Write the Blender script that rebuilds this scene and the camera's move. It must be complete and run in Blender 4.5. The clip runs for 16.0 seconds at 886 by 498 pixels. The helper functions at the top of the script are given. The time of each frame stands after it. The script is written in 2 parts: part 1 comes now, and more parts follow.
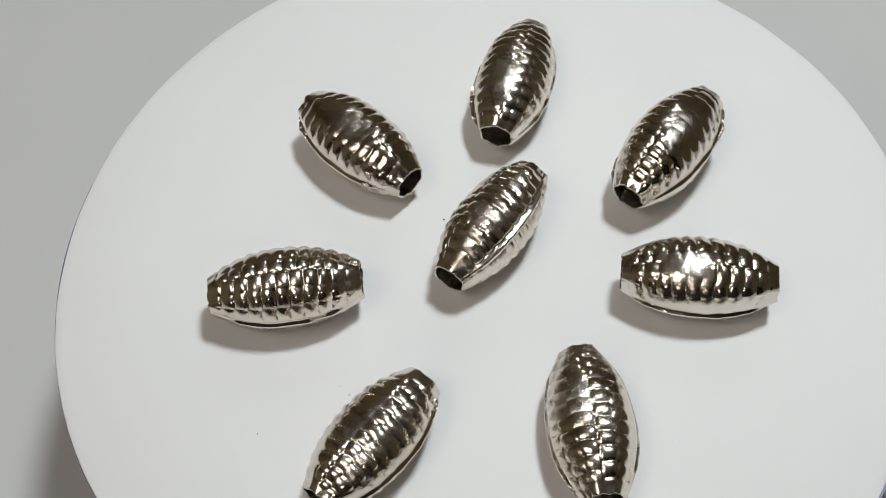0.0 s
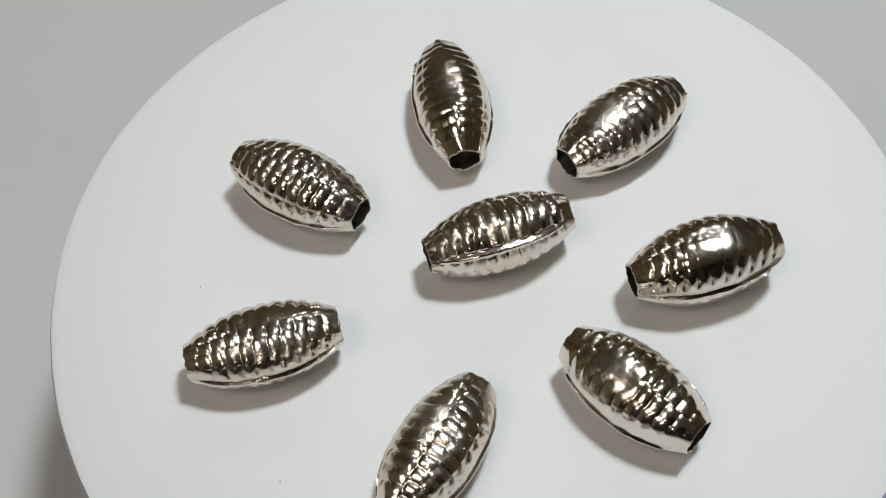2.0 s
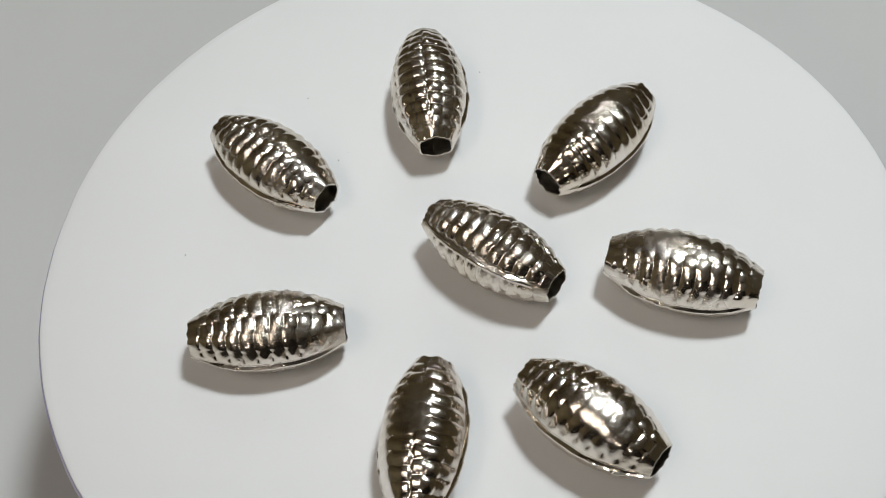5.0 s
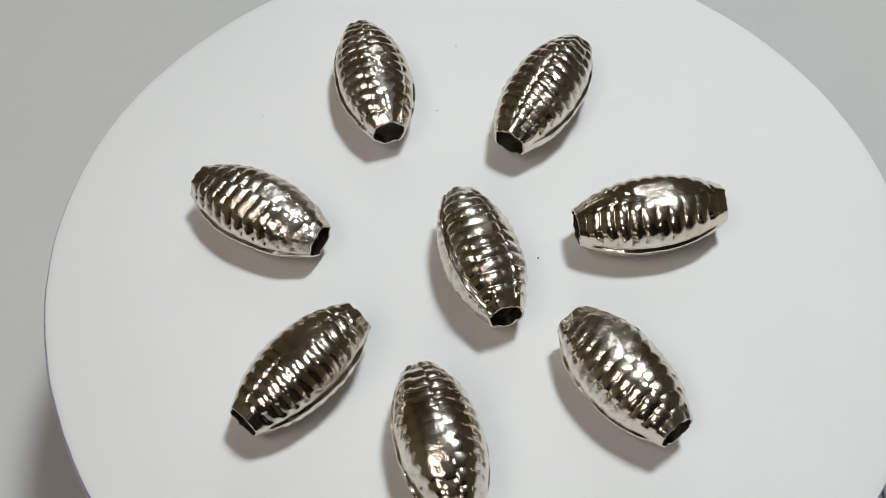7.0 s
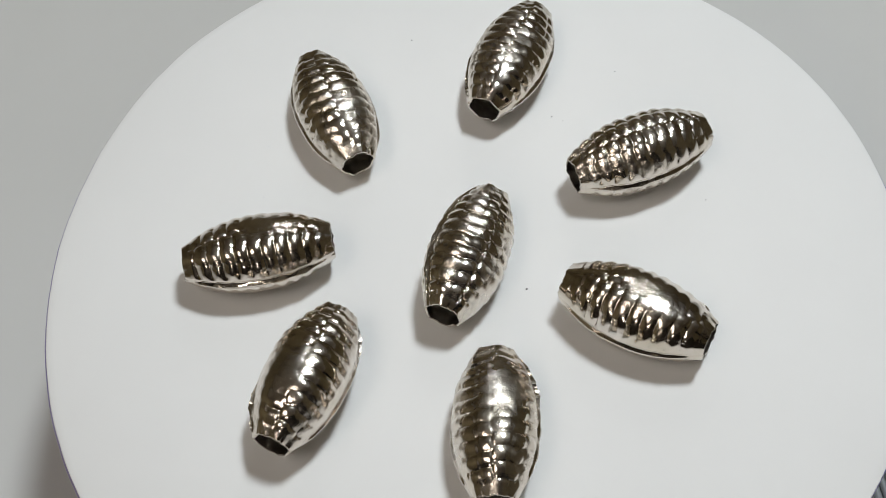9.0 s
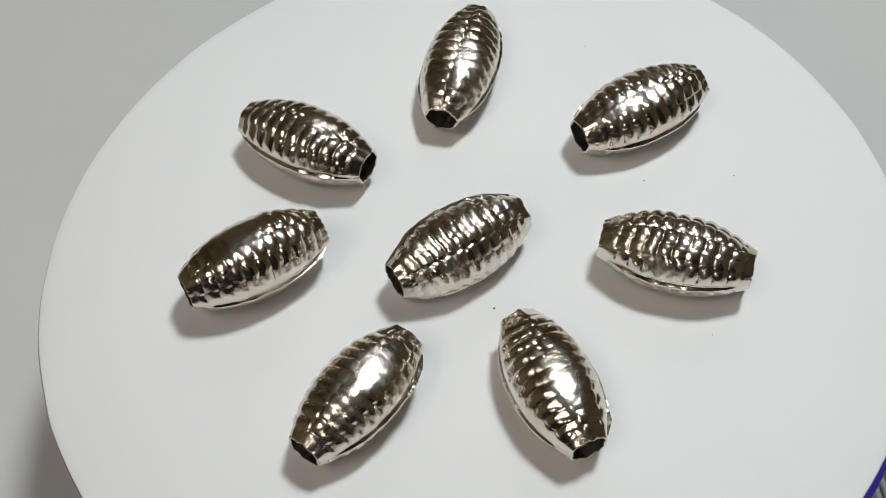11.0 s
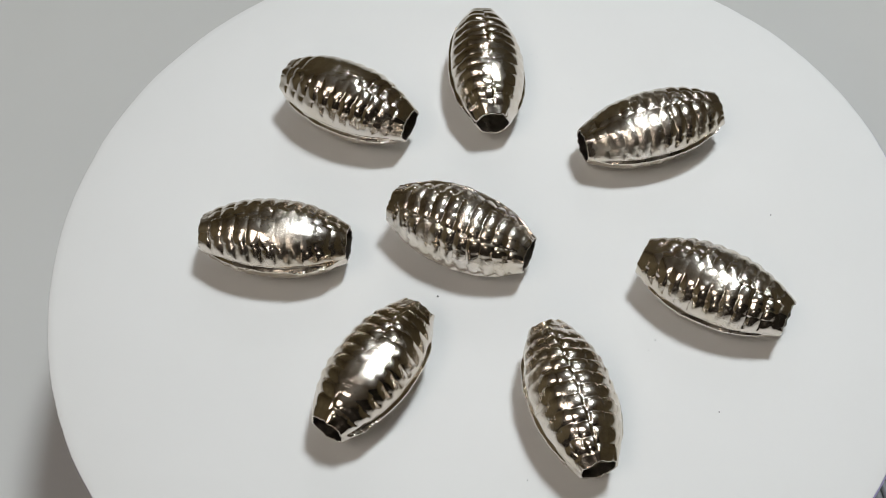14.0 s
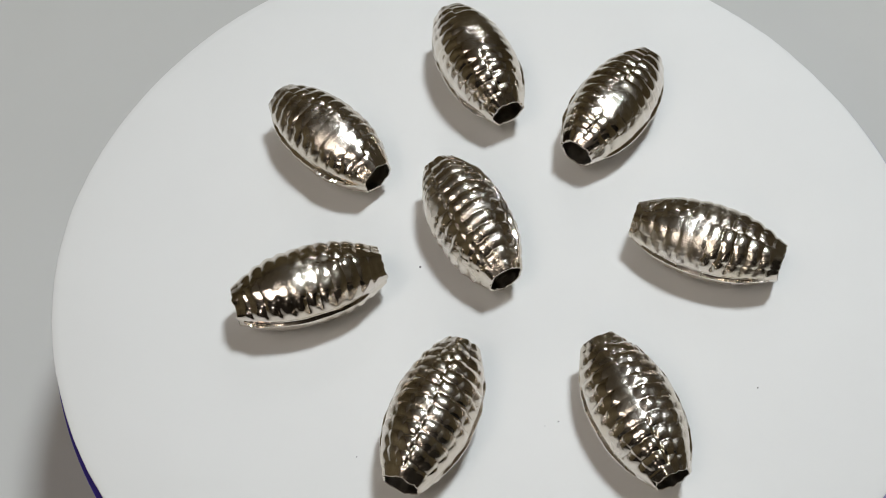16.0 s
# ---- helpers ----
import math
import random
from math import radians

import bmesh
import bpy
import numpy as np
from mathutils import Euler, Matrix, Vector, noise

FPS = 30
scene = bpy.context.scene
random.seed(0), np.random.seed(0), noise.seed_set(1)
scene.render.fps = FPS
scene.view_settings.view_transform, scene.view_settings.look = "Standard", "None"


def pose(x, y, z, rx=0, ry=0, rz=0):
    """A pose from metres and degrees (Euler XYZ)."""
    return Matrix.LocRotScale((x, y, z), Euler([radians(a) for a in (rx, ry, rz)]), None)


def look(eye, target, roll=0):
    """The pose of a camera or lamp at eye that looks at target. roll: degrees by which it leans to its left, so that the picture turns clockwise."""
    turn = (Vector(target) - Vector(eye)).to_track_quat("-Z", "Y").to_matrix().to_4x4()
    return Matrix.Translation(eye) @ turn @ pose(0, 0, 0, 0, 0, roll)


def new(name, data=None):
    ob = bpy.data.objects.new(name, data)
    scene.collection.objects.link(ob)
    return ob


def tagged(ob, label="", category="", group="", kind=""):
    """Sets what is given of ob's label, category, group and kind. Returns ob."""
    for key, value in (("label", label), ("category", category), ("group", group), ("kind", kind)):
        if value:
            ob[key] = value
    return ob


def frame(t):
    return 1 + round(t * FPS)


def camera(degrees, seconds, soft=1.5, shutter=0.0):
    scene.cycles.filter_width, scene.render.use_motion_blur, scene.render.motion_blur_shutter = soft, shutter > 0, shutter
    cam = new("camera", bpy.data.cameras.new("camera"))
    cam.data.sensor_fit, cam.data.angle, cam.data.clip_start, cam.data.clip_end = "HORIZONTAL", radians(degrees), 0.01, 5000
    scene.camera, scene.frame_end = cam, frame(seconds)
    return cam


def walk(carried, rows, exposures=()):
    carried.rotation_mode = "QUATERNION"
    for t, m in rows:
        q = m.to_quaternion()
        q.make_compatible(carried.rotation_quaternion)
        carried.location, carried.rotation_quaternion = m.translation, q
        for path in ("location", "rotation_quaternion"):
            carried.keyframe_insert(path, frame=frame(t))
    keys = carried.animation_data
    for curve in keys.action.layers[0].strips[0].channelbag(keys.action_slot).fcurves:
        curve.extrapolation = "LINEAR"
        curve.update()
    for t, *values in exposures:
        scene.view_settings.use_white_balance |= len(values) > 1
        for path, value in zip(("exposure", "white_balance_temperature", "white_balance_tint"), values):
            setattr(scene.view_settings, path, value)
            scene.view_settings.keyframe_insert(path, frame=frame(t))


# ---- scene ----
cam = camera(36.93, 16.0, soft=0.9)
EYE = (0.0, -0.08184, 0.13193)
walk(cam, [(0.0, look(EYE, (-0.00414, 0.00109, 0.00075), -5.17)),
           (16.0, look(EYE, (-0.00414, 0.00109, 0.00075), -5.17))], [(0.0, 0.0), (16.0, 0.0)])

MM = 0.001
TABLE_Z = -0.038          # the table top, below the paper's upper face at z = 0


def theta(t):
    """Turn of the turntable in degrees, clockwise as seen from above."""
    return -18.4978 * t + 0.154347 * t ** 2 - 0.0198108 * t ** 3 + 0.000617898 * t ** 4 - 0.00000117525 * t ** 5


# ---- light ----
world = bpy.data.worlds.new("room_air")
scene.world = world
world.use_nodes = True
world.node_tree.nodes["Background"].inputs["Color"].default_value = (0.30, 0.27, 0.22, 1)
world.node_tree.nodes["Background"].inputs["Strength"].default_value = 0.02


def area_lamp(name, eye, target, size, watts, colour):
    data = bpy.data.lights.new(name, "AREA")
    data.shape, data.size, data.energy, data.color = "DISK", size, watts, colour
    ob = new(name, data)
    ob.matrix_world = look(eye, target)
    return ob


area_lamp("key_lamp", (0.127, 0.106, 0.49), (0, 0, 0), 0.08, 1.72, (0.915, 0.983, 1.02))
area_lamp("back_lamp", (0.10, 0.60, 0.54), (0, 0, 0), 0.06, 0.32, (0.97, 0.985, 1.0))
area_lamp("front_lamp", (-0.14, -0.62, 0.50), (0, 0, 0), 0.06, 0.26, (1.0, 0.87, 0.76))
# broad unseen fill from above, added to lift the walls and soften shadows
area_lamp("room_lamp", (-0.62, -0.55, 1.62), (-0.3, -0.25, 0), 0.80, 6.6, (1.0, 0.905, 0.82))


# ---- materials ----
def material(name, colour, rough=0.5, metal=0.0):
    m = bpy.data.materials.new(name)
    m.use_nodes = True
    b = m.node_tree.nodes["Principled BSDF"]
    b.inputs["Base Color"].default_value = (*colour, 1)
    b.inputs["Roughness"].default_value, b.inputs["Metallic"].default_value = rough, metal
    return m


def node(m, kind, **values):
    n = m.node_tree.nodes.new(kind)
    for key, v in values.items():
        n.inputs[key].default_value = v
    return n


def link(m, a, out, b, into):
    m.node_tree.links.new(a.outputs[out], b.inputs[into])


def coords(m):
    return m.node_tree.nodes.new("ShaderNodeTexCoord")


def ramp(m, stops):
    r = m.node_tree.nodes.new("ShaderNodeValToRGB")
    e = r.color_ramp.elements
    while len(e) < len(stops):
        e.new(0.5)
    for el, (pos, c) in zip(e, stops):
        el.position, el.color = pos, (*c, 1)
    return r


def mottled(name, a, b, scale, rough, metal=0.0, bump_scale=0.0, bump=0.0, bump_mm=0.05, rough_b=None):
    """A surface of two near colours in soft patches, with fine relief."""
    m = material(name, a, rough, metal)
    bsdf = m.node_tree.nodes["Principled BSDF"]
    tc = coords(m)
    n = node(m, "ShaderNodeTexNoise", Scale=scale, Detail=6.0, Roughness=0.6)
    link(m, tc, "Object", n, "Vector")
    r = ramp(m, [(0.3, a), (0.7, b)])
    link(m, n, "Fac", r, "Fac")
    link(m, r, "Color", bsdf, "Base Color")
    if rough_b is not None:
        rr = node(m, "ShaderNodeMapRange")
        rr.inputs["To Min"].default_value, rr.inputs["To Max"].default_value = rough, rough_b
        n3 = node(m, "ShaderNodeTexNoise", Scale=scale * 3.1, Detail=4.0)
        link(m, tc, "Object", n3, "Vector")
        link(m, n3, "Fac", rr, "Value")
        link(m, rr, "Result", bsdf, "Roughness")
    if bump:
        n2 = node(m, "ShaderNodeTexNoise", Scale=bump_scale, Detail=5.0, Roughness=0.55)
        link(m, tc, "Object", n2, "Vector")
        bp = node(m, "ShaderNodeBump", Strength=bump, Distance=bump_mm * MM)
        link(m, n2, "Fac", bp, "Height")
        link(m, bp, "Normal", bsdf, "Normal")
    return m


def nickel(name, low, high, wide, bare=0.42, grit=0.045, rubbed=0.0, centre=(0, 0, 0)):
    """Bright plating over slightly hammered sheet: mirror patches, sandy satin patches, a warm tarnish."""
    m = material(name, (0.66, 0.63, 0.58), 0.14, 1.0)
    bsdf = m.node_tree.nodes["Principled BSDF"]
    tc = coords(m)
    patch = node(m, "ShaderNodeTexNoise", Scale=170.0, Detail=4.0, Roughness=0.6)
    info = m.node_tree.nodes.new("ShaderNodeObjectInfo")
    shift = m.node_tree.nodes.new("ShaderNodeVectorMath")
    shift.operation = "ADD"
    link(m, tc, "Object", shift, 0)
    link(m, info, "Random", shift, 1)
    link(m, shift, "Vector", patch, "Vector")
    tint = ramp(m, [(0.35, (0.77, 0.715, 0.66)), (0.7, (0.66, 0.59, 0.485))])
    link(m, patch, "Fac", tint, "Fac")
    link(m, tint, "Color", bsdf, "Base Color")
    satin = node(m, "ShaderNodeTexNoise", Scale=260.0, Detail=3.0, Roughness=0.5)
    link(m, shift, "Vector", satin, "Vector")
    mask = node(m, "ShaderNodeMapRange")
    mask.inputs["From Min"].default_value, mask.inputs["From Max"].default_value = bare, bare + 0.26
    link(m, satin, "Fac", mask, "Value")
    rough = node(m, "ShaderNodeMapRange")
    rough.inputs["To Min"].default_value, rough.inputs["To Max"].default_value = 0.095, 0.19
    link(m, mask, "Result", rough, "Value")
    link(m, rough, "Result", bsdf, "Roughness")
    sand = node(m, "ShaderNodeTexNoise", Scale=5200.0, Detail=2.0)
    link(m, shift, "Vector", sand, "Vector")
    dents = node(m, "ShaderNodeTexNoise", Scale=1100.0, Detail=3.0)
    link(m, shift, "Vector", dents, "Vector")
    b1 = node(m, "ShaderNodeBump", Distance=grit * MM)
    link(m, mask, "Result", b1, "Strength")
    link(m, sand, "Fac", b1, "Height")
    b2 = node(m, "ShaderNodeBump", Strength=0.22, Distance=0.10 * MM)
    link(m, dents, "Fac", b2, "Height")
    link(m, b1, "Normal", b2, "Normal")
    link(m, b2, "Normal", bsdf, "Normal")
    # the satin share of the plating: a second, wider gloss, strongest in the sandy patches
    soft = m.node_tree.nodes.new("ShaderNodeBsdfPrincipled")
    soft.inputs["Metallic"].default_value, soft.inputs["Roughness"].default_value = 1.0, wide
    link(m, tint, "Color", soft, "Base Color")
    link(m, b2, "Normal", soft, "Normal")
    share = node(m, "ShaderNodeMapRange")
    share.inputs["To Min"].default_value, share.inputs["To Max"].default_value = low, high
    link(m, mask, "Result", share, "Value")
    mix = m.node_tree.nodes.new("ShaderNodeMixShader")
    link(m, share, "Result", mix, 0)
    if rubbed:
        # the flattened crest of the bead, rubbed to a satin patch with a ragged edge
        crest = m.node_tree.nodes.new("ShaderNodeVectorMath")
        crest.operation = "DISTANCE"
        crest.inputs[1].default_value = centre
        link(m, tc, "Object", crest, 0)
        wobble = m.node_tree.nodes.new("ShaderNodeMath")
        wobble.operation = "MULTIPLY_ADD"
        wobble.inputs[1].default_value = 5.0 * MM
        link(m, dents, "Fac", wobble, 0)
        link(m, crest, "Value", wobble, 2)
        worn = node(m, "ShaderNodeMapRange")
        for key, value in (("From Min", 4.0 * MM), ("From Max", 6.4 * MM), ("To Min", rubbed), ("To Max", 0.0)):
            worn.inputs[key].default_value = value
        link(m, wobble, "Value", worn, "Value")
        total = m.node_tree.nodes.new("ShaderNodeMath")
        total.operation = "MAXIMUM"
        link(m, worn, "Result", total, 0)
        link(m, share, "Result", total, 1)
        link(m, total, "Value", mix, 0)
        link(m, total, "Value", b1, "Strength")
    link(m, bsdf, "BSDF", mix, 1)
    link(m, soft, "BSDF", mix, 2)
    link(m, mix, "Shader", m.node_tree.nodes["Material Output"], "Surface")
    return m


M_PAPER = mottled("white_paper", (0.785, 0.785, 0.78), (0.815, 0.815, 0.81), 30, 0.75, 0, 900, 0.15, 0.02)
M_TABLE = mottled("grey_table", (0.575, 0.577, 0.562), (0.625, 0.627, 0.612), 8, 0.55, 0, 700, 0.1, 0.05)
M_NICKEL = nickel("nickel_plate", 0.09, 0.36, 0.31)
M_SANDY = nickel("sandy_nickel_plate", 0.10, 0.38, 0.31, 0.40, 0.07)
M_INSIDE = mottled("dull_inside", (0.28, 0.25, 0.22), (0.40, 0.37, 0.33), 600, 0.42, 1.0, 1500, 0.3, 0.05)
M_PLATTER = mottled("blue_plastic", (0.035, 0.02, 0.28), (0.05, 0.03, 0.34), 200, 0.35)
M_BASE = mottled("black_plastic", (0.02, 0.02, 0.022), (0.03, 0.03, 0.032), 200, 0.45)
M_WALL = mottled("dark_wall", (0.325, 0.285, 0.17), (0.60, 0.53, 0.345), 1.7, 0.9)
# unseen south wall, kept dark so the beads' near flanks reflect dark
M_REFLECT_DARK = mottled("reflected_dark_wall", (0.035, 0.03, 0.026), (0.075, 0.066, 0.055), 4, 0.9)
M_CEIL = mottled("dim_ceiling", (0.54, 0.495, 0.42), (0.88, 0.825, 0.73), 1.6, 0.9)
M_ROD = mottled("grey_vinyl", (0.20, 0.215, 0.22), (0.27, 0.285, 0.29), 300, 0.5)
M_FILM = mottled("violet_film", (0.22, 0.18, 0.44), (0.62, 0.61, 0.70), 45, 0.45)
M_SMUDGE = mottled("pale_smudge", (0.50, 0.53, 0.58), (0.60, 0.62, 0.66), 2000, 0.8)
M_SPECK = mottled("dust", (0.10, 0.09, 0.10), (0.16, 0.15, 0.16), 3000, 0.9)


# ---- meshes ----
def mesh_of(name, bm, mat, smooth=True):
    me = bpy.data.meshes.new(name)
    bm.to_mesh(me)
    bm.free()
    me.materials.append(mat)
    for p in me.polygons:
        p.use_smooth = smooth
    return me


def part(name, bm, mat, parent=None, label="", smooth=True):
    ob = new(name, mesh_of(name, bm, mat, smooth))
    if parent:
        ob.parent = parent
    if label:
        tagged(ob, label)
    return ob


def grid_faces(bm, rows, closed=True):
    """Quads between rows of vertices."""
    for r0, r1 in zip(rows, rows[1:]):
        n = len(r0)
        for j in range(n if closed else n - 1):
            k = (j + 1) % n
            bm.faces.new((r0[j], r0[k], r1[k], r1[j]))


def lathe(profile, outline=None, segs=192):
    """A turned body about z; profile rows (radius, z); outline(angle) scales the radius."""
    bm = bmesh.new()
    rows = []
    for r, z in profile:
        rows.append([bm.verts.new((r * (outline(a) if outline else 1) * math.cos(a),
                                   r * (outline(a) if outline else 1) * math.sin(a), z))
                     for a in (2 * math.pi * j / segs for j in range(segs))])
    grid_faces(bm, rows)
    bm.faces.new(list(reversed(rows[0])))
    bm.faces.new(rows[-1])
    bmesh.ops.recalc_face_normals(bm, faces=bm.faces)
    return bm


def box(x0, x1, y0, y1, z0, z1, bevel=0.0):
    bm = bmesh.new()
    bmesh.ops.create_cube(bm, size=1)
    for v in bm.verts:
        v.co = ((x0 + x1) / 2 + v.co.x * (x1 - x0), (y0 + y1) / 2 + v.co.y * (y1 - y0), (z0 + z1) / 2 + v.co.z * (z1 - z0))
    if bevel:
        bmesh.ops.bevel(bm, geom=bm.edges[:], offset=bevel, segments=2, affect="EDGES")
    return bm


# ---- the room and the table ----
def setting():
    table = new("table")
    tagged(table, "plain pale grey table under the turntable", "table")
    part("tabletop", box(-0.7, 0.7, -0.7, 0.7, TABLE_Z - 0.03, TABLE_Z, 0.003), M_TABLE, table, "", False)
    for x in (-0.64, 0.64):
        for y in (-0.64, 0.64):
            part("leg", box(x - 0.025, x + 0.025, y - 0.025, y + 0.025, -0.8, TABLE_Z - 0.03, 0.003), M_TABLE, table, "", False)
    # room out of view, closed round the table; its tones serve the bead reflections
    for name, b in (("wall_north", (-1.5, 1.5, 1.5, 1.6, -0.8, 1.7)), ("wall_south", (-1.5, 1.5, -1.6, -1.5, -0.8, 1.7)),
                    ("wall_east", (1.5, 1.6, -1.6, 1.6, -0.8, 1.7)), ("wall_west", (-1.6, -1.5, -1.6, 1.6, -0.8, 1.7))):
        south = name == "wall_south"
        tagged(part(name, box(*b), M_REFLECT_DARK if south else M_WALL, None, "", False),
               "unseen dark room wall behind the camera" if south else "dim olive brown room wall", "wall", kind="structure")
    tagged(part("ceiling", box(-1.6, 1.6, -1.6, 1.6, 1.7, 1.8), M_CEIL, None, "", False), "dim room ceiling", "ceiling", kind="structure")
    tagged(part("floor", box(-1.6, 1.6, -1.6, 1.6, -0.9, -0.8), M_WALL, None, "", False), "dark room floor", "floor", kind="structure")


def paper_outline(a):
    """Hand-cut edge: not quite round, with small snips."""
    r = 50.91 + 0.793 * math.cos(a) + -0.139 * math.sin(a) + -0.360 * math.cos(2 * a) + 0.245 * math.sin(2 * a)
    r += -0.03 * math.cos(3 * a) + 0.234 * math.sin(3 * a) + 0.259 * math.sin(4 * a)
    return r * MM + 0.10 * MM * noise.noise(Vector((math.cos(a) * 9, math.sin(a) * 9, 3.0))) + 0.05 * MM * noise.noise(Vector((math.cos(a) * 40, math.sin(a) * 40, 8.0)))


def turntable():
    root = new("turntable")
    tagged(root, "round blue plastic turntable turning under a sheet of white paper", "turntable")
    part("platter", lathe([(46.0 * MM, -4.6 * MM), (48.6 * MM, -3.5 * MM), (50.2 * MM, -2.8 * MM), (50.45 * MM, -2.7 * MM), (50.35 * MM, -2.4 * MM), (45 * MM, -1.35 * MM), (38 * MM, -0.42 * MM)]), M_PLATTER, root)
    part("spindle", lathe([(9 * MM, -9 * MM), (9 * MM, -4.6 * MM)], None, 48), M_BASE, root)
    part("drum", lathe([(38 * MM, TABLE_Z), (39 * MM, TABLE_Z + 1 * MM), (37 * MM, -11 * MM), (35 * MM, -9 * MM)], None, 96), M_BASE, root, "low black drum under the platter")
    return root


def paper_disc():
    """A sheet 0.3 mm thick whose free rim droops a little over the platter's edge."""
    bm = bmesh.new()
    segs = 360

    def ring(f, z, proud=0.0):
        out = []
        for j in range(segs):
            a = 2 * math.pi * j / segs
            # the backing lies a little off centre under the sheet
            r = paper_outline(a) * f + proud * (0.58 + 0.42 * math.cos(a + 0.87))
            droop = -1.28 * MM * max(0.0, (r / MM - 38) / 12.8) ** 2
            droop *= 1 + 0.25 * noise.noise(Vector((math.cos(a) * 2, math.sin(a) * 2, 9.0)))
            out.append(bm.verts.new((r * math.cos(a), r * math.sin(a), z + droop)))
        return out
    steps = [0.10, 0.4, 0.74, 0.80, 0.86, 0.91, 0.95, 0.98, 0.998]
    top = [ring(f, 0.0) for f in steps]
    rim = [ring(1.0, -0.04 * MM), ring(1.0, -0.26 * MM)]
    under = [ring(f, -0.30 * MM) for f in reversed(steps)]
    grid_faces(bm, top + rim + under)
    bm.faces.new(top[0])
    bm.faces.new(under[-1])
    bmesh.ops.recalc_face_normals(bm, faces=bm.faces)
    disc = part("paper_disc", bm, M_PAPER)
    bm = bmesh.new()
    grid_faces(bm, [ring(f, z * MM, proud * MM) for f, z, proud in ((0.93, -0.34, 0), (0.9996, -0.36, 0.26), (1.0004, -0.42, 0.27), (1.0, -0.66, 0.26), (0.93, -0.66, 0), (0.93, -0.34, 0))])
    bmesh.ops.recalc_face_normals(bm, faces=bm.faces)
    part("backing_rim", bm, M_FILM, disc, "thin grey-violet plastic backing under the paper's edge")
    return tagged(disc, "hand-cut round white paper sheet lying on the turntable", "paper disc")


# ---- the beads ----
HALF, BELLY, TALL, MOUTH = 8.5 * MM, 4.55 * MM, 4.2 * MM, 2.2 * MM


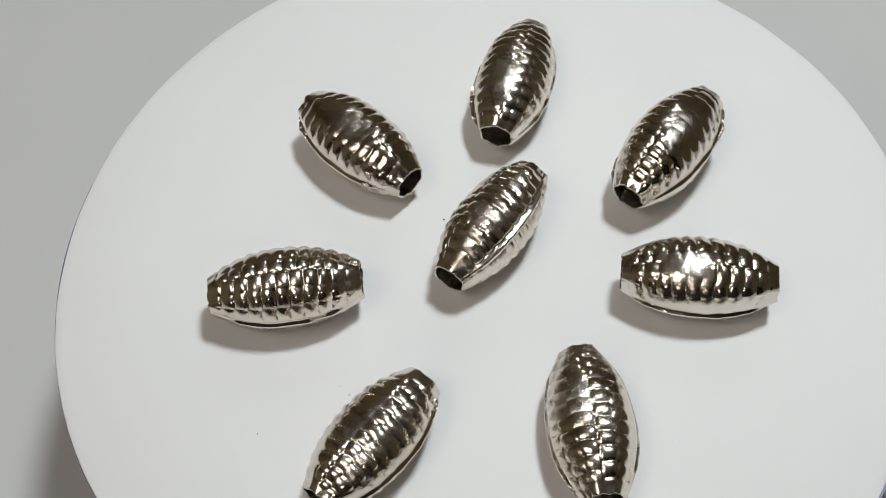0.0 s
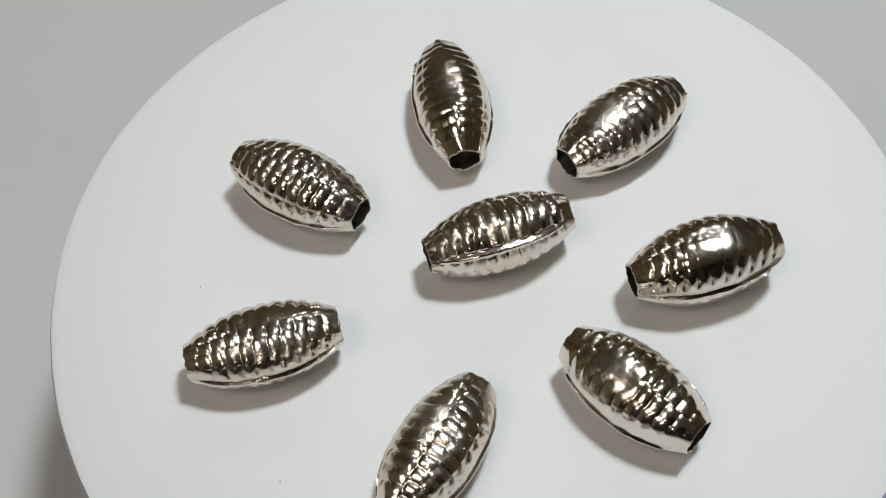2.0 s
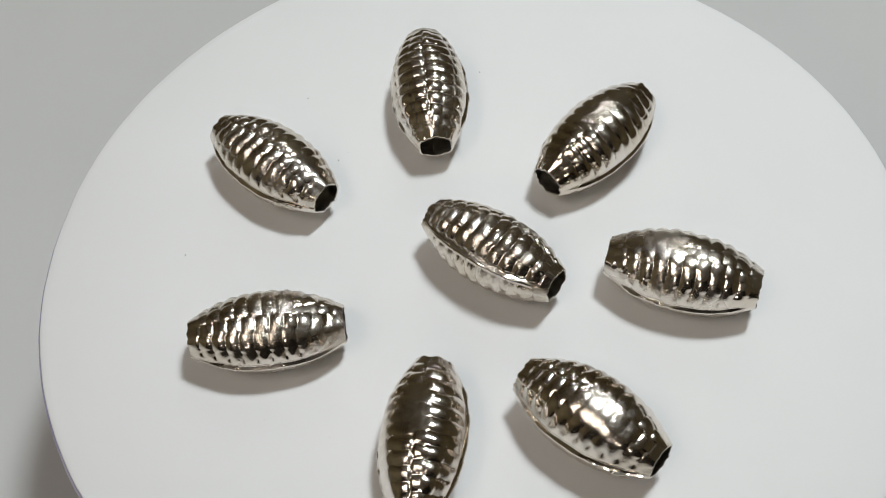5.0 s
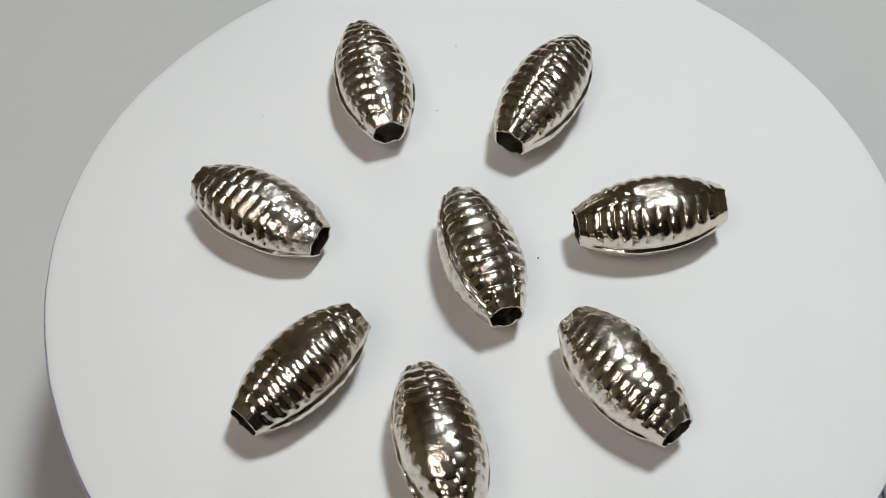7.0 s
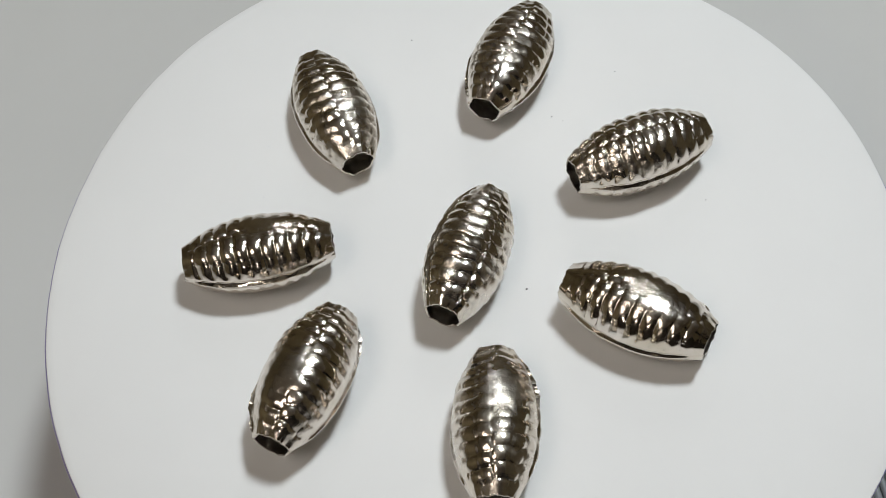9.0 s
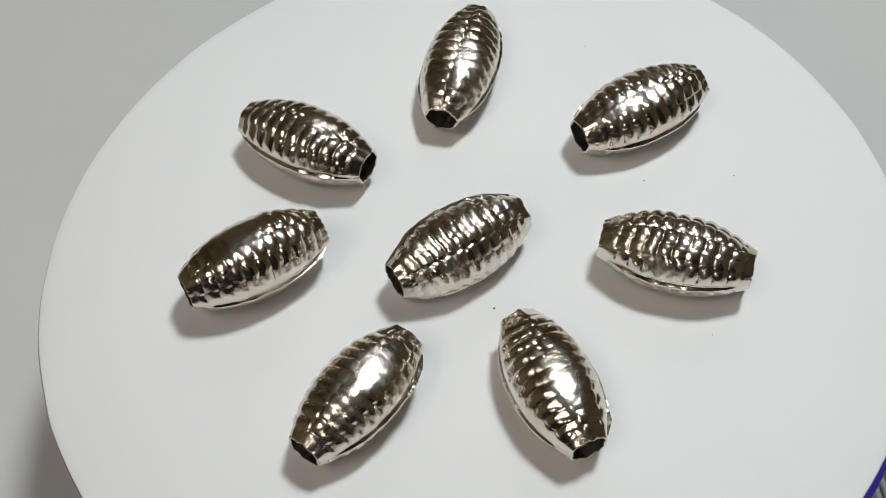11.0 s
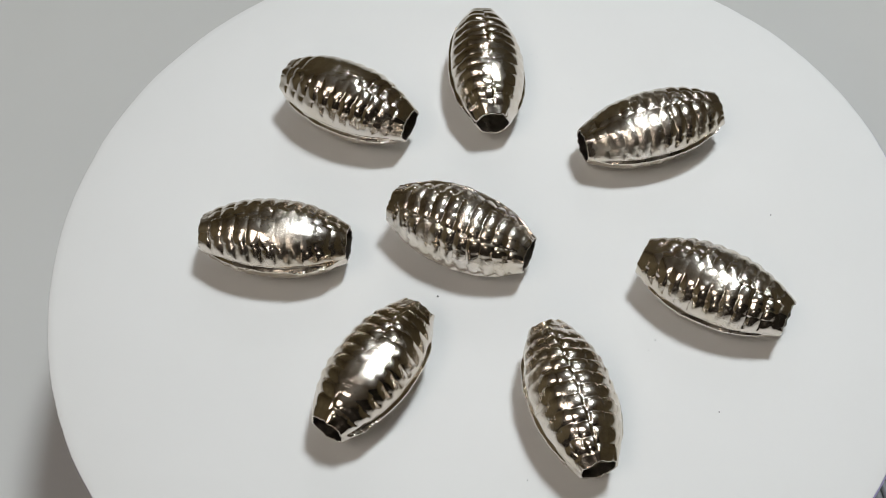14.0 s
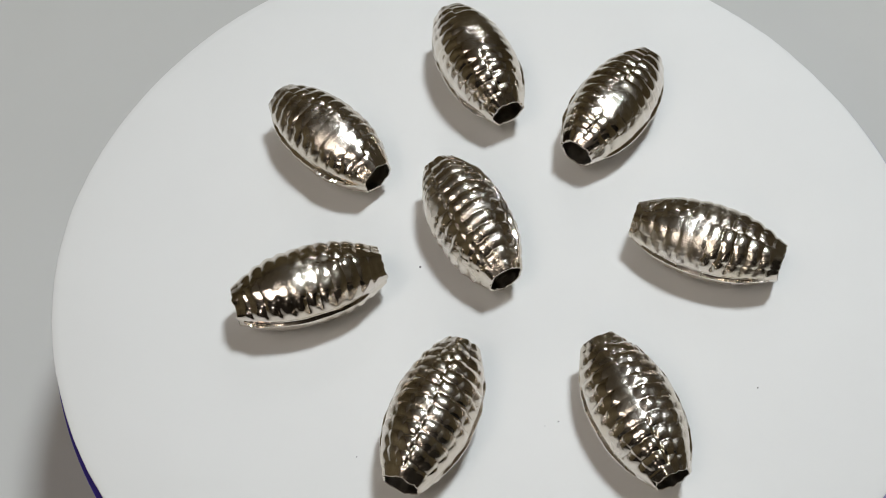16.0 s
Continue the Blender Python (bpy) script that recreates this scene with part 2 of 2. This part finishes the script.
def bead_shell(seed, amps, lip, ribs, patch, hem, round_pad, tall, offset=0.0, nl=240, na=192):
    """The stamped sheet: two ribbed half shells with a crease along each and a seam on either side.

    The ribs on the two sides of a crease stand half a step apart; patch names where they are rubbed flat."""
    worn, rub_u, rub_c, wide_u, wide_c = patch
    rnd = random.Random(seed)
    ph = [rnd.uniform(-0.10, 0.10) + (0.5 if q % 2 else 0.0) for q in range(4)]
    slant = [rnd.uniform(-0.03, 0.13) for _ in range(4)]
    hop = [[rnd.uniform(0.06, 0.20) * rnd.choice((-1, 1)) for _ in range(2)] for _ in range(4)]
    kink = [(rnd.uniform(0.36, 0.50), rnd.uniform(0.82, 1.0)) for _ in range(4)]
    lift = [rnd.uniform(0.80, 1.15) for _ in range(40)]
    dent = Vector((rnd.uniform(0, 50), rnd.uniform(0, 50), rnd.uniform(0, 50)))
    bm = bmesh.new()
    rows = []

    def step(x, x0, x1):
        f = min(1.0, max(0.0, (x - x0) / (x1 - x0)))
        return f * f * (3 - 2 * f)
    for i in range(nl + 1):
        u = -1 + 2 * i / nl
        au = abs(u)
        body = 1 - au ** 2.3
        mouth = max(0.0, 1 - max(0.0, (au - 0.62) / 0.30))
        collar = 1 - step(au, 0.84, 0.93)
        row = []
        for j in range(na):
            a = 2 * math.pi * j / na
            c, s = math.cos(a), math.sin(a)
            ry = MOUTH + (BELLY - MOUTH) * body
            rz = MOUTH * 0.94 + (TALL * tall - MOUTH * 0.94) * body
            # slightly squared section, flatter facets toward the mouths
            e = 2.0 + 0.10 * body
            k = (abs(c) ** e + abs(s) ** e) ** (-1 / e)
            k *= 1 - 0.085 * (1 - body) * (0.5 + 0.5 * math.cos(6 * a + seed))
            q = int(a / (math.pi / 2)) % 4
            # distance in angle from the crease of this half and from its seams
            dc = a - (math.pi / 2 if a < math.pi else 3 * math.pi / 2)
            adc = abs(dc)
            ds = min(a, 2 * math.pi - a, abs(a - math.pi))
            nz = noise.noise(Vector((u * 1.9, c * 1.2, s * 1.2)) + dent)
            # each rib breaks into three rounded pads at soft kinks
            k1, k2 = kink[q]
            turn1, low = step(adc, k1 - 0.05, k1 + 0.05), step(adc, k2 - 0.05, k2 + 0.05)
            a0, a1 = (0.0, k1) if adc < k1 else (k1, k2) if adc < k2 else (k2, math.pi / 2)
            pillow = max(0.0, math.sin(math.pi * (adc - a0) / (a1 - a0))) ** 0.6
            w = ribs * (u + 1) / 2 + ph[q] + slant[q] * adc + hop[q][0] * turn1 + hop[q][1] * low + 0.06 * nz
            wave = abs(math.sin(math.pi * w))
            pad = math.sqrt(wave * wave + 0.004) ** (0.66 + 0.4 * low) * (1 - round_pad + round_pad * pillow)
            size = lift[int(math.floor(w)) % 13 + 13 * (q % 2)]
            rubbed = worn * math.exp(-((dc - rub_c) / wide_c) ** 4 - ((u - rub_u) / wide_u) ** 4) if a < math.pi else 0.0
            rubbed = min(worn, max(0.0, 1.25 * rubbed * (1 + 0.5 * noise.noise(Vector((u * 4, c * 4, s * 4)) + dent))))
            flat = 1 - rubbed
            fade = step(ds, 0.40 * hem, hem)
            amp = 0.25 * MM * flat * size * amps[q] * fade * collar * min(1.15, max(0.35, 0.95 + 0.8 * nz))
            d = amp * (pad - 0.75 + 0.15 * round_pad) - 0.12 * MM * rubbed * math.exp(-((dc - rub_c) / 0.36) ** 2)
            d -= 0.10 * MM * flat * math.exp(-(dc / 0.045) ** 2) * collar * (0.7 + 0.6 * nz)
            # seam: a raised edge with a narrow gap beside it
            for sa, gain in ((0.0, -0.8), (math.pi, lip)):
                da = ((a - sa + math.pi) % (2 * math.pi) - math.pi) * (1 if gain > 0 else -1)
                g = abs(gain) * (0.12 + 0.88 * mouth) * (1 + 0.5 * noise.noise(Vector((u * 6, seed, sa))))
                d += g * 0.30 * MM * math.exp(-((da - 0.03) / 0.05) ** 2)
                d -= g * 0.20 * MM * math.exp(-((da + 0.10) / 0.045) ** 2)
            d += 0.09 * (0.3 + 0.7 * mouth) * MM * noise.noise(Vector((u * 3.1, c * 2.2, s * 2.2)) - dent)
            d += 0.022 * (0.3 + 0.7 * mouth) * (1 - 0.5 * rubbed) * MM * noise.noise(Vector((u * 9, c * 6, s * 6)) + dent)
            # uneven cut at the mouths
            x = HALF * u
            if au > 0.93:
                x += math.copysign((au - 0.93) / 0.07 * 0.30 * MM * noise.noise(Vector((c * 2.5, s * 2.5, u + seed))), u)
            row.append(bm.verts.new((x, (ry * k + d - offset) * c, (rz * k + d - offset) * s)))
        rows.append(row)
    grid_faces(bm, rows)
    return bm, rows


def seam_flap(seed, side, u0, u1, high, root):
    """A torn edge of the folded sheet that stands out along a seam."""
    bm = bmesh.new()
    rows = []
    n = 44
    for k in range(n + 1):
        f = k / n
        u = u0 + (u1 - u0) * f
        ry = MOUTH + (BELLY - MOUTH) * (1 - abs(u) ** 2.3)
        jag = noise.noise(Vector((u * 7, seed, side))) + 0.6 * noise.noise(Vector((u * 23, seed, side)))
        h = high * MM * max(0.06, (math.sin(math.pi * f) ** 0.5) * (0.75 + 0.6 * jag))
        z = 0.30 * MM * noise.noise(Vector((u * 5, seed, 7.0))) + 0.18 * MM * noise.noise(Vector((u * 31, seed, 4.0)))
        rows.append([bm.verts.new((HALF * u, side * y, zz)) for y, zz in
                     ((ry - 0.35 * MM, -0.09 * MM), (ry + h, z - 0.06 * MM), (ry + h, z + 0.05 * MM), (ry - 0.35 * MM, 0.10 * MM))])
    grid_faces(bm, rows)
    bm.faces.new(rows[0])
    bm.faces.new(rows[-1])
    bmesh.ops.recalc_face_normals(bm, faces=bm.faces)
    part("seam_flap", bm, M_NICKEL, root, "ragged torn edge of the folded seam", False)


def bead(seed, amps, lip, ribs, patch, hem, pad, tall, flaps, mat):
    root = new("metal_bead")
    t = 0.22 * MM
    whole, outer = bead_shell(seed, amps, lip, ribs, patch, hem, pad, tall)
    n = len(outer[0])
    # lip of sheet thickness turned in at each mouth
    for row, sx in ((outer[0], 1), (outer[-1], -1)):
        inn = []
        for v in row:
            r = math.hypot(v.co.y, v.co.z)
            f = (r - t) / r
            inn.append(whole.verts.new((v.co.x + sx * 0.05 * MM, v.co.y * f, v.co.z * f)))
        grid_faces(whole, [row, inn])
    bmesh.ops.recalc_face_normals(whole, faces=whole.faces)
    for half in (0, 1):
        bm = whole.copy()
        bm.faces.ensure_lookup_table()
        drop = [f for k, f in enumerate(bm.faces) if ((k % n) < n // 2) == (half == 1)]
        bmesh.ops.delete(bm, geom=drop, context="FACES")
        part("half_shell", bm, mat, root)
    whole.free()
    bm, _ = bead_shell(seed, amps, lip, ribs, patch, hem, pad, tall, t, 60, 72)
    bmesh.ops.recalc_face_normals(bm, faces=bm.faces)
    bmesh.ops.reverse_faces(bm, faces=bm.faces)
    part("lining", bm, M_INSIDE, root, "dark hollow inside of the bead")
    for side, u0, u1, high in flaps:
        seam_flap(seed, side, u0, u1, high, root)
    return root


def rest_height(root, m):
    """How far the bead must rise so that its lowest point touches the paper."""
    return -min((m @ v.co).z for half in root.children[:2] for v in half.data.vertices)


NO_PATCH = (0.0, 0.0, 0.0, 0.5, 0.5)
#        x mm    y mm   yaw    pitch  roll  rib strength by quarter   lip  ribs  rubbed flat: how far, at u, at angle, widths   hem  pad  tall  flaps: side, from, to, mm
BEADS = [(5.44, 22.71, 71.8, 0.9, 4, (1.0, 1.1, 0.7, 0.7), 0.8, 11, (0.84, -0.30, -0.30, 0.50, 0.55), 0.45, 0.22, 1.03, ((1, -0.92, -0.15, 0.6),)),
         (22.97, 11.22, 51.0, 2.0, -6, (1.0, 1.0, 0.7, 0.7), 0.75, 11, (0.85, 0.15, 0.28, 0.52, 0.66), 0.45, 0.16, 1.15, ((-1, 0.30, 0.95, 0.5), (1, -0.92, -0.35, 0.45))),
         (24.32, -6.41, -7.4, -0.5, 8, (0.9, 0.8, 0.7, 0.7), 0.9, 11, (0.82, -0.22, 0.10, 0.38, 0.42), 0.40, 0.20, 0.98, ((1, 0.45, 0.9, 0.25),)),
         (10.90, -23.56, -85.5, 0.7, 0, (1.1, 1.1, 0.7, 0.7), 0.8, 11, (0.78, -0.35, 0.17, 0.36, 0.25), 0.40, 0.32, 0.93, ((-1, 0.5, 0.92, 0.3),)),
         (-12.04, -24.17, -130.4, -1.0, 5, (1.0, 1.1, 0.7, 0.7), 0.9, 11, (0.80, -0.15, 0.14, 0.52, 0.26), 0.40, 0.28, 0.95, ((1, -0.9, -0.5, 0.25),)),
         (-21.79, -5.36, -175.5, 0.0, -4, (1.1, 1.1, 0.7, 0.7), 0.8, 11, NO_PATCH, 0.40, 0.48, 1.03, ()),
         (-13.67, 14.50, 134.7, 1.1, 3, (0.9, 1.1, 0.7, 0.7), 0.8, 11, (0.86, 0.14, -0.18, 0.52, 0.52), 0.45, 0.25, 1.0, ((1, 0.5, 0.95, 0.45),)),
         (1.67, 1.69, 53.1, 1.5, -36, (1.1, 1.1, 1.0, 1.2), 0.72, 11, NO_PATCH, 0.14, 0.26, 1.0, ((-1, -0.95, 0.95, 0.16),))]
LABELS = ["shiny ribbed metal bead, satin on top, torn seam at one mouth",
          "shiny ribbed silver metal bead, rubbed smooth on top, ragged seams",
          "shiny ribbed oval metal bead, half smooth on top, open ends",
          "silver oval metal bead with even ribs and a sandy sheen",
          "silver ribbed oval metal bead with a flat strip along its crest",
          "silver oval metal bead dimpled all over in rows of pads",
          "shiny ribbed metal bead with a smooth rubbed crown, open ends",
          "ribbed silver metal bead in the middle of the ring, seam showing"]


# beads whose flat patch is rubbed to a satin: its share and its roughness
SATIN = {0: (0.62, 0.30), 1: (0.40, 0.235), 2: (0.34, 0.225), 6: (0.55, 0.225)}


def beads():
    made = []
    for n, (x, y, yaw, pitch, roll, amps, lip, ribs, patch, hem, pad, tall, flaps) in enumerate(BEADS):
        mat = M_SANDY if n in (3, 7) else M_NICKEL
        if n in SATIN:
            crest = Vector((HALF * patch[1], -BELLY * math.sin(patch[2]), TALL * tall * math.cos(patch[2])))
            mat = nickel("rubbed_nickel_plate", 0.09, 0.34, SATIN[n][1], 0.42, 0.08, SATIN[n][0], crest)
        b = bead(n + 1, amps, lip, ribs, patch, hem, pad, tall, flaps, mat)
        turn = pose(0, 0, 0, 0, 0, yaw) @ pose(0, 0, 0, 0, -pitch, 0) @ pose(0, 0, 0, roll, 0, 0)
        m = Matrix.Translation((x * MM, y * MM, rest_height(b, turn))) @ turn
        tagged(b, LABELS[n], "bead", "beads on the paper")
        made.append((b, m))
    return made


def specks(disc):
    """Dust and pencil dots on the paper."""
    rnd = random.Random(5)
    for x, y, r in ((-3.95, 5.7, 0.13), (-15.0, -16.9, 0.09), (-16.1, -15.8, 0.05), (-25.0, -21.1, 0.09), (-2.0, -34.8, 0.09),
                    (-28.1, 0.9, 0.07), (28.7, -13.2, 0.06), (28.1, -13.9, 0.05), (22.1, -16.8, 0.06), (19.7, -24.1, 0.06)):
        bm = bmesh.new()
        bmesh.ops.create_icosphere(bm, subdivisions=1, radius=r * MM)
        for v in bm.verts:
            v.co = (v.co.x * rnd.uniform(0.8, 1.6) + x * MM, v.co.y * rnd.uniform(0.7, 1.2) + y * MM, v.co.z * 0.4 + 0.02 * MM)
        pale = x > 15
        part("speck", bm, M_SMUDGE if pale else M_SPECK, disc, "faint pale smudge" if pale else "tiny dark fleck of dust")


def power_cord():
    """The turntable's twin grey cord, lying on the table from under the drum out to the table's edge."""
    root = new("power_cord")
    tagged(root, "grey twin power cord lying on the table beside the turntable", "power cord")
    way = [Vector(p) for p in ((36.6, 6, 0), (45, 3, 0), (50.6, -6, 0), (52.4, -15, 0), (53.6, -23, 0), (60, -50, 0), (85, -120, 0), (150, -260, 0))]
    for off in (-1.15, 0.0, 1.15):
        bm = bmesh.new()
        rows = []
        for k in range(85):
            f = k / 84 * (len(way) - 1)
            i0 = min(int(f), len(way) - 2)
            pts = [way[max(0, min(len(way) - 1, i0 + d))] for d in (-1, 0, 1, 2)]
            h = f - i0
            p = 0.5 * ((2 * pts[1]) + (pts[2] - pts[0]) * h + (2 * pts[0] - 5 * pts[1] + 4 * pts[2] - pts[3]) * h * h + (3 * pts[1] - pts[0] - 3 * pts[2] + pts[3]) * h ** 3)
            t = (pts[2] - pts[1]).normalized()
            side = Vector((t.y, -t.x, 0))
            rows.append([bm.verts.new((p + side * (off + 0.55 * math.cos(a)) + Vector((0, 0, 0.55 + 0.55 * math.sin(a)))) * MM + Vector((0, 0, TABLE_Z)))
                         for a in (2 * math.pi * n / 12 for n in range(12))])
        grid_faces(bm, rows)
        bm.faces.new(rows[0])
        bm.faces.new(rows[-1])
        bmesh.ops.recalc_face_normals(bm, faces=bm.faces)
        part("strand", bm, M_ROD, root)


setting()
power_cord()
TURNING = [(turntable(), Matrix.Identity(4)), (paper_disc(), Matrix.Identity(4))]
specks(TURNING[1][0])
TURNING += beads()


def motions():
    """Everything on the turntable goes round its axis together."""
    for thing, m in TURNING:
        walk(thing, [(t, pose(0, 0, 0, 0, 0, theta(t)) @ m) for t in (0.2 * k for k in range(81))])


motions()
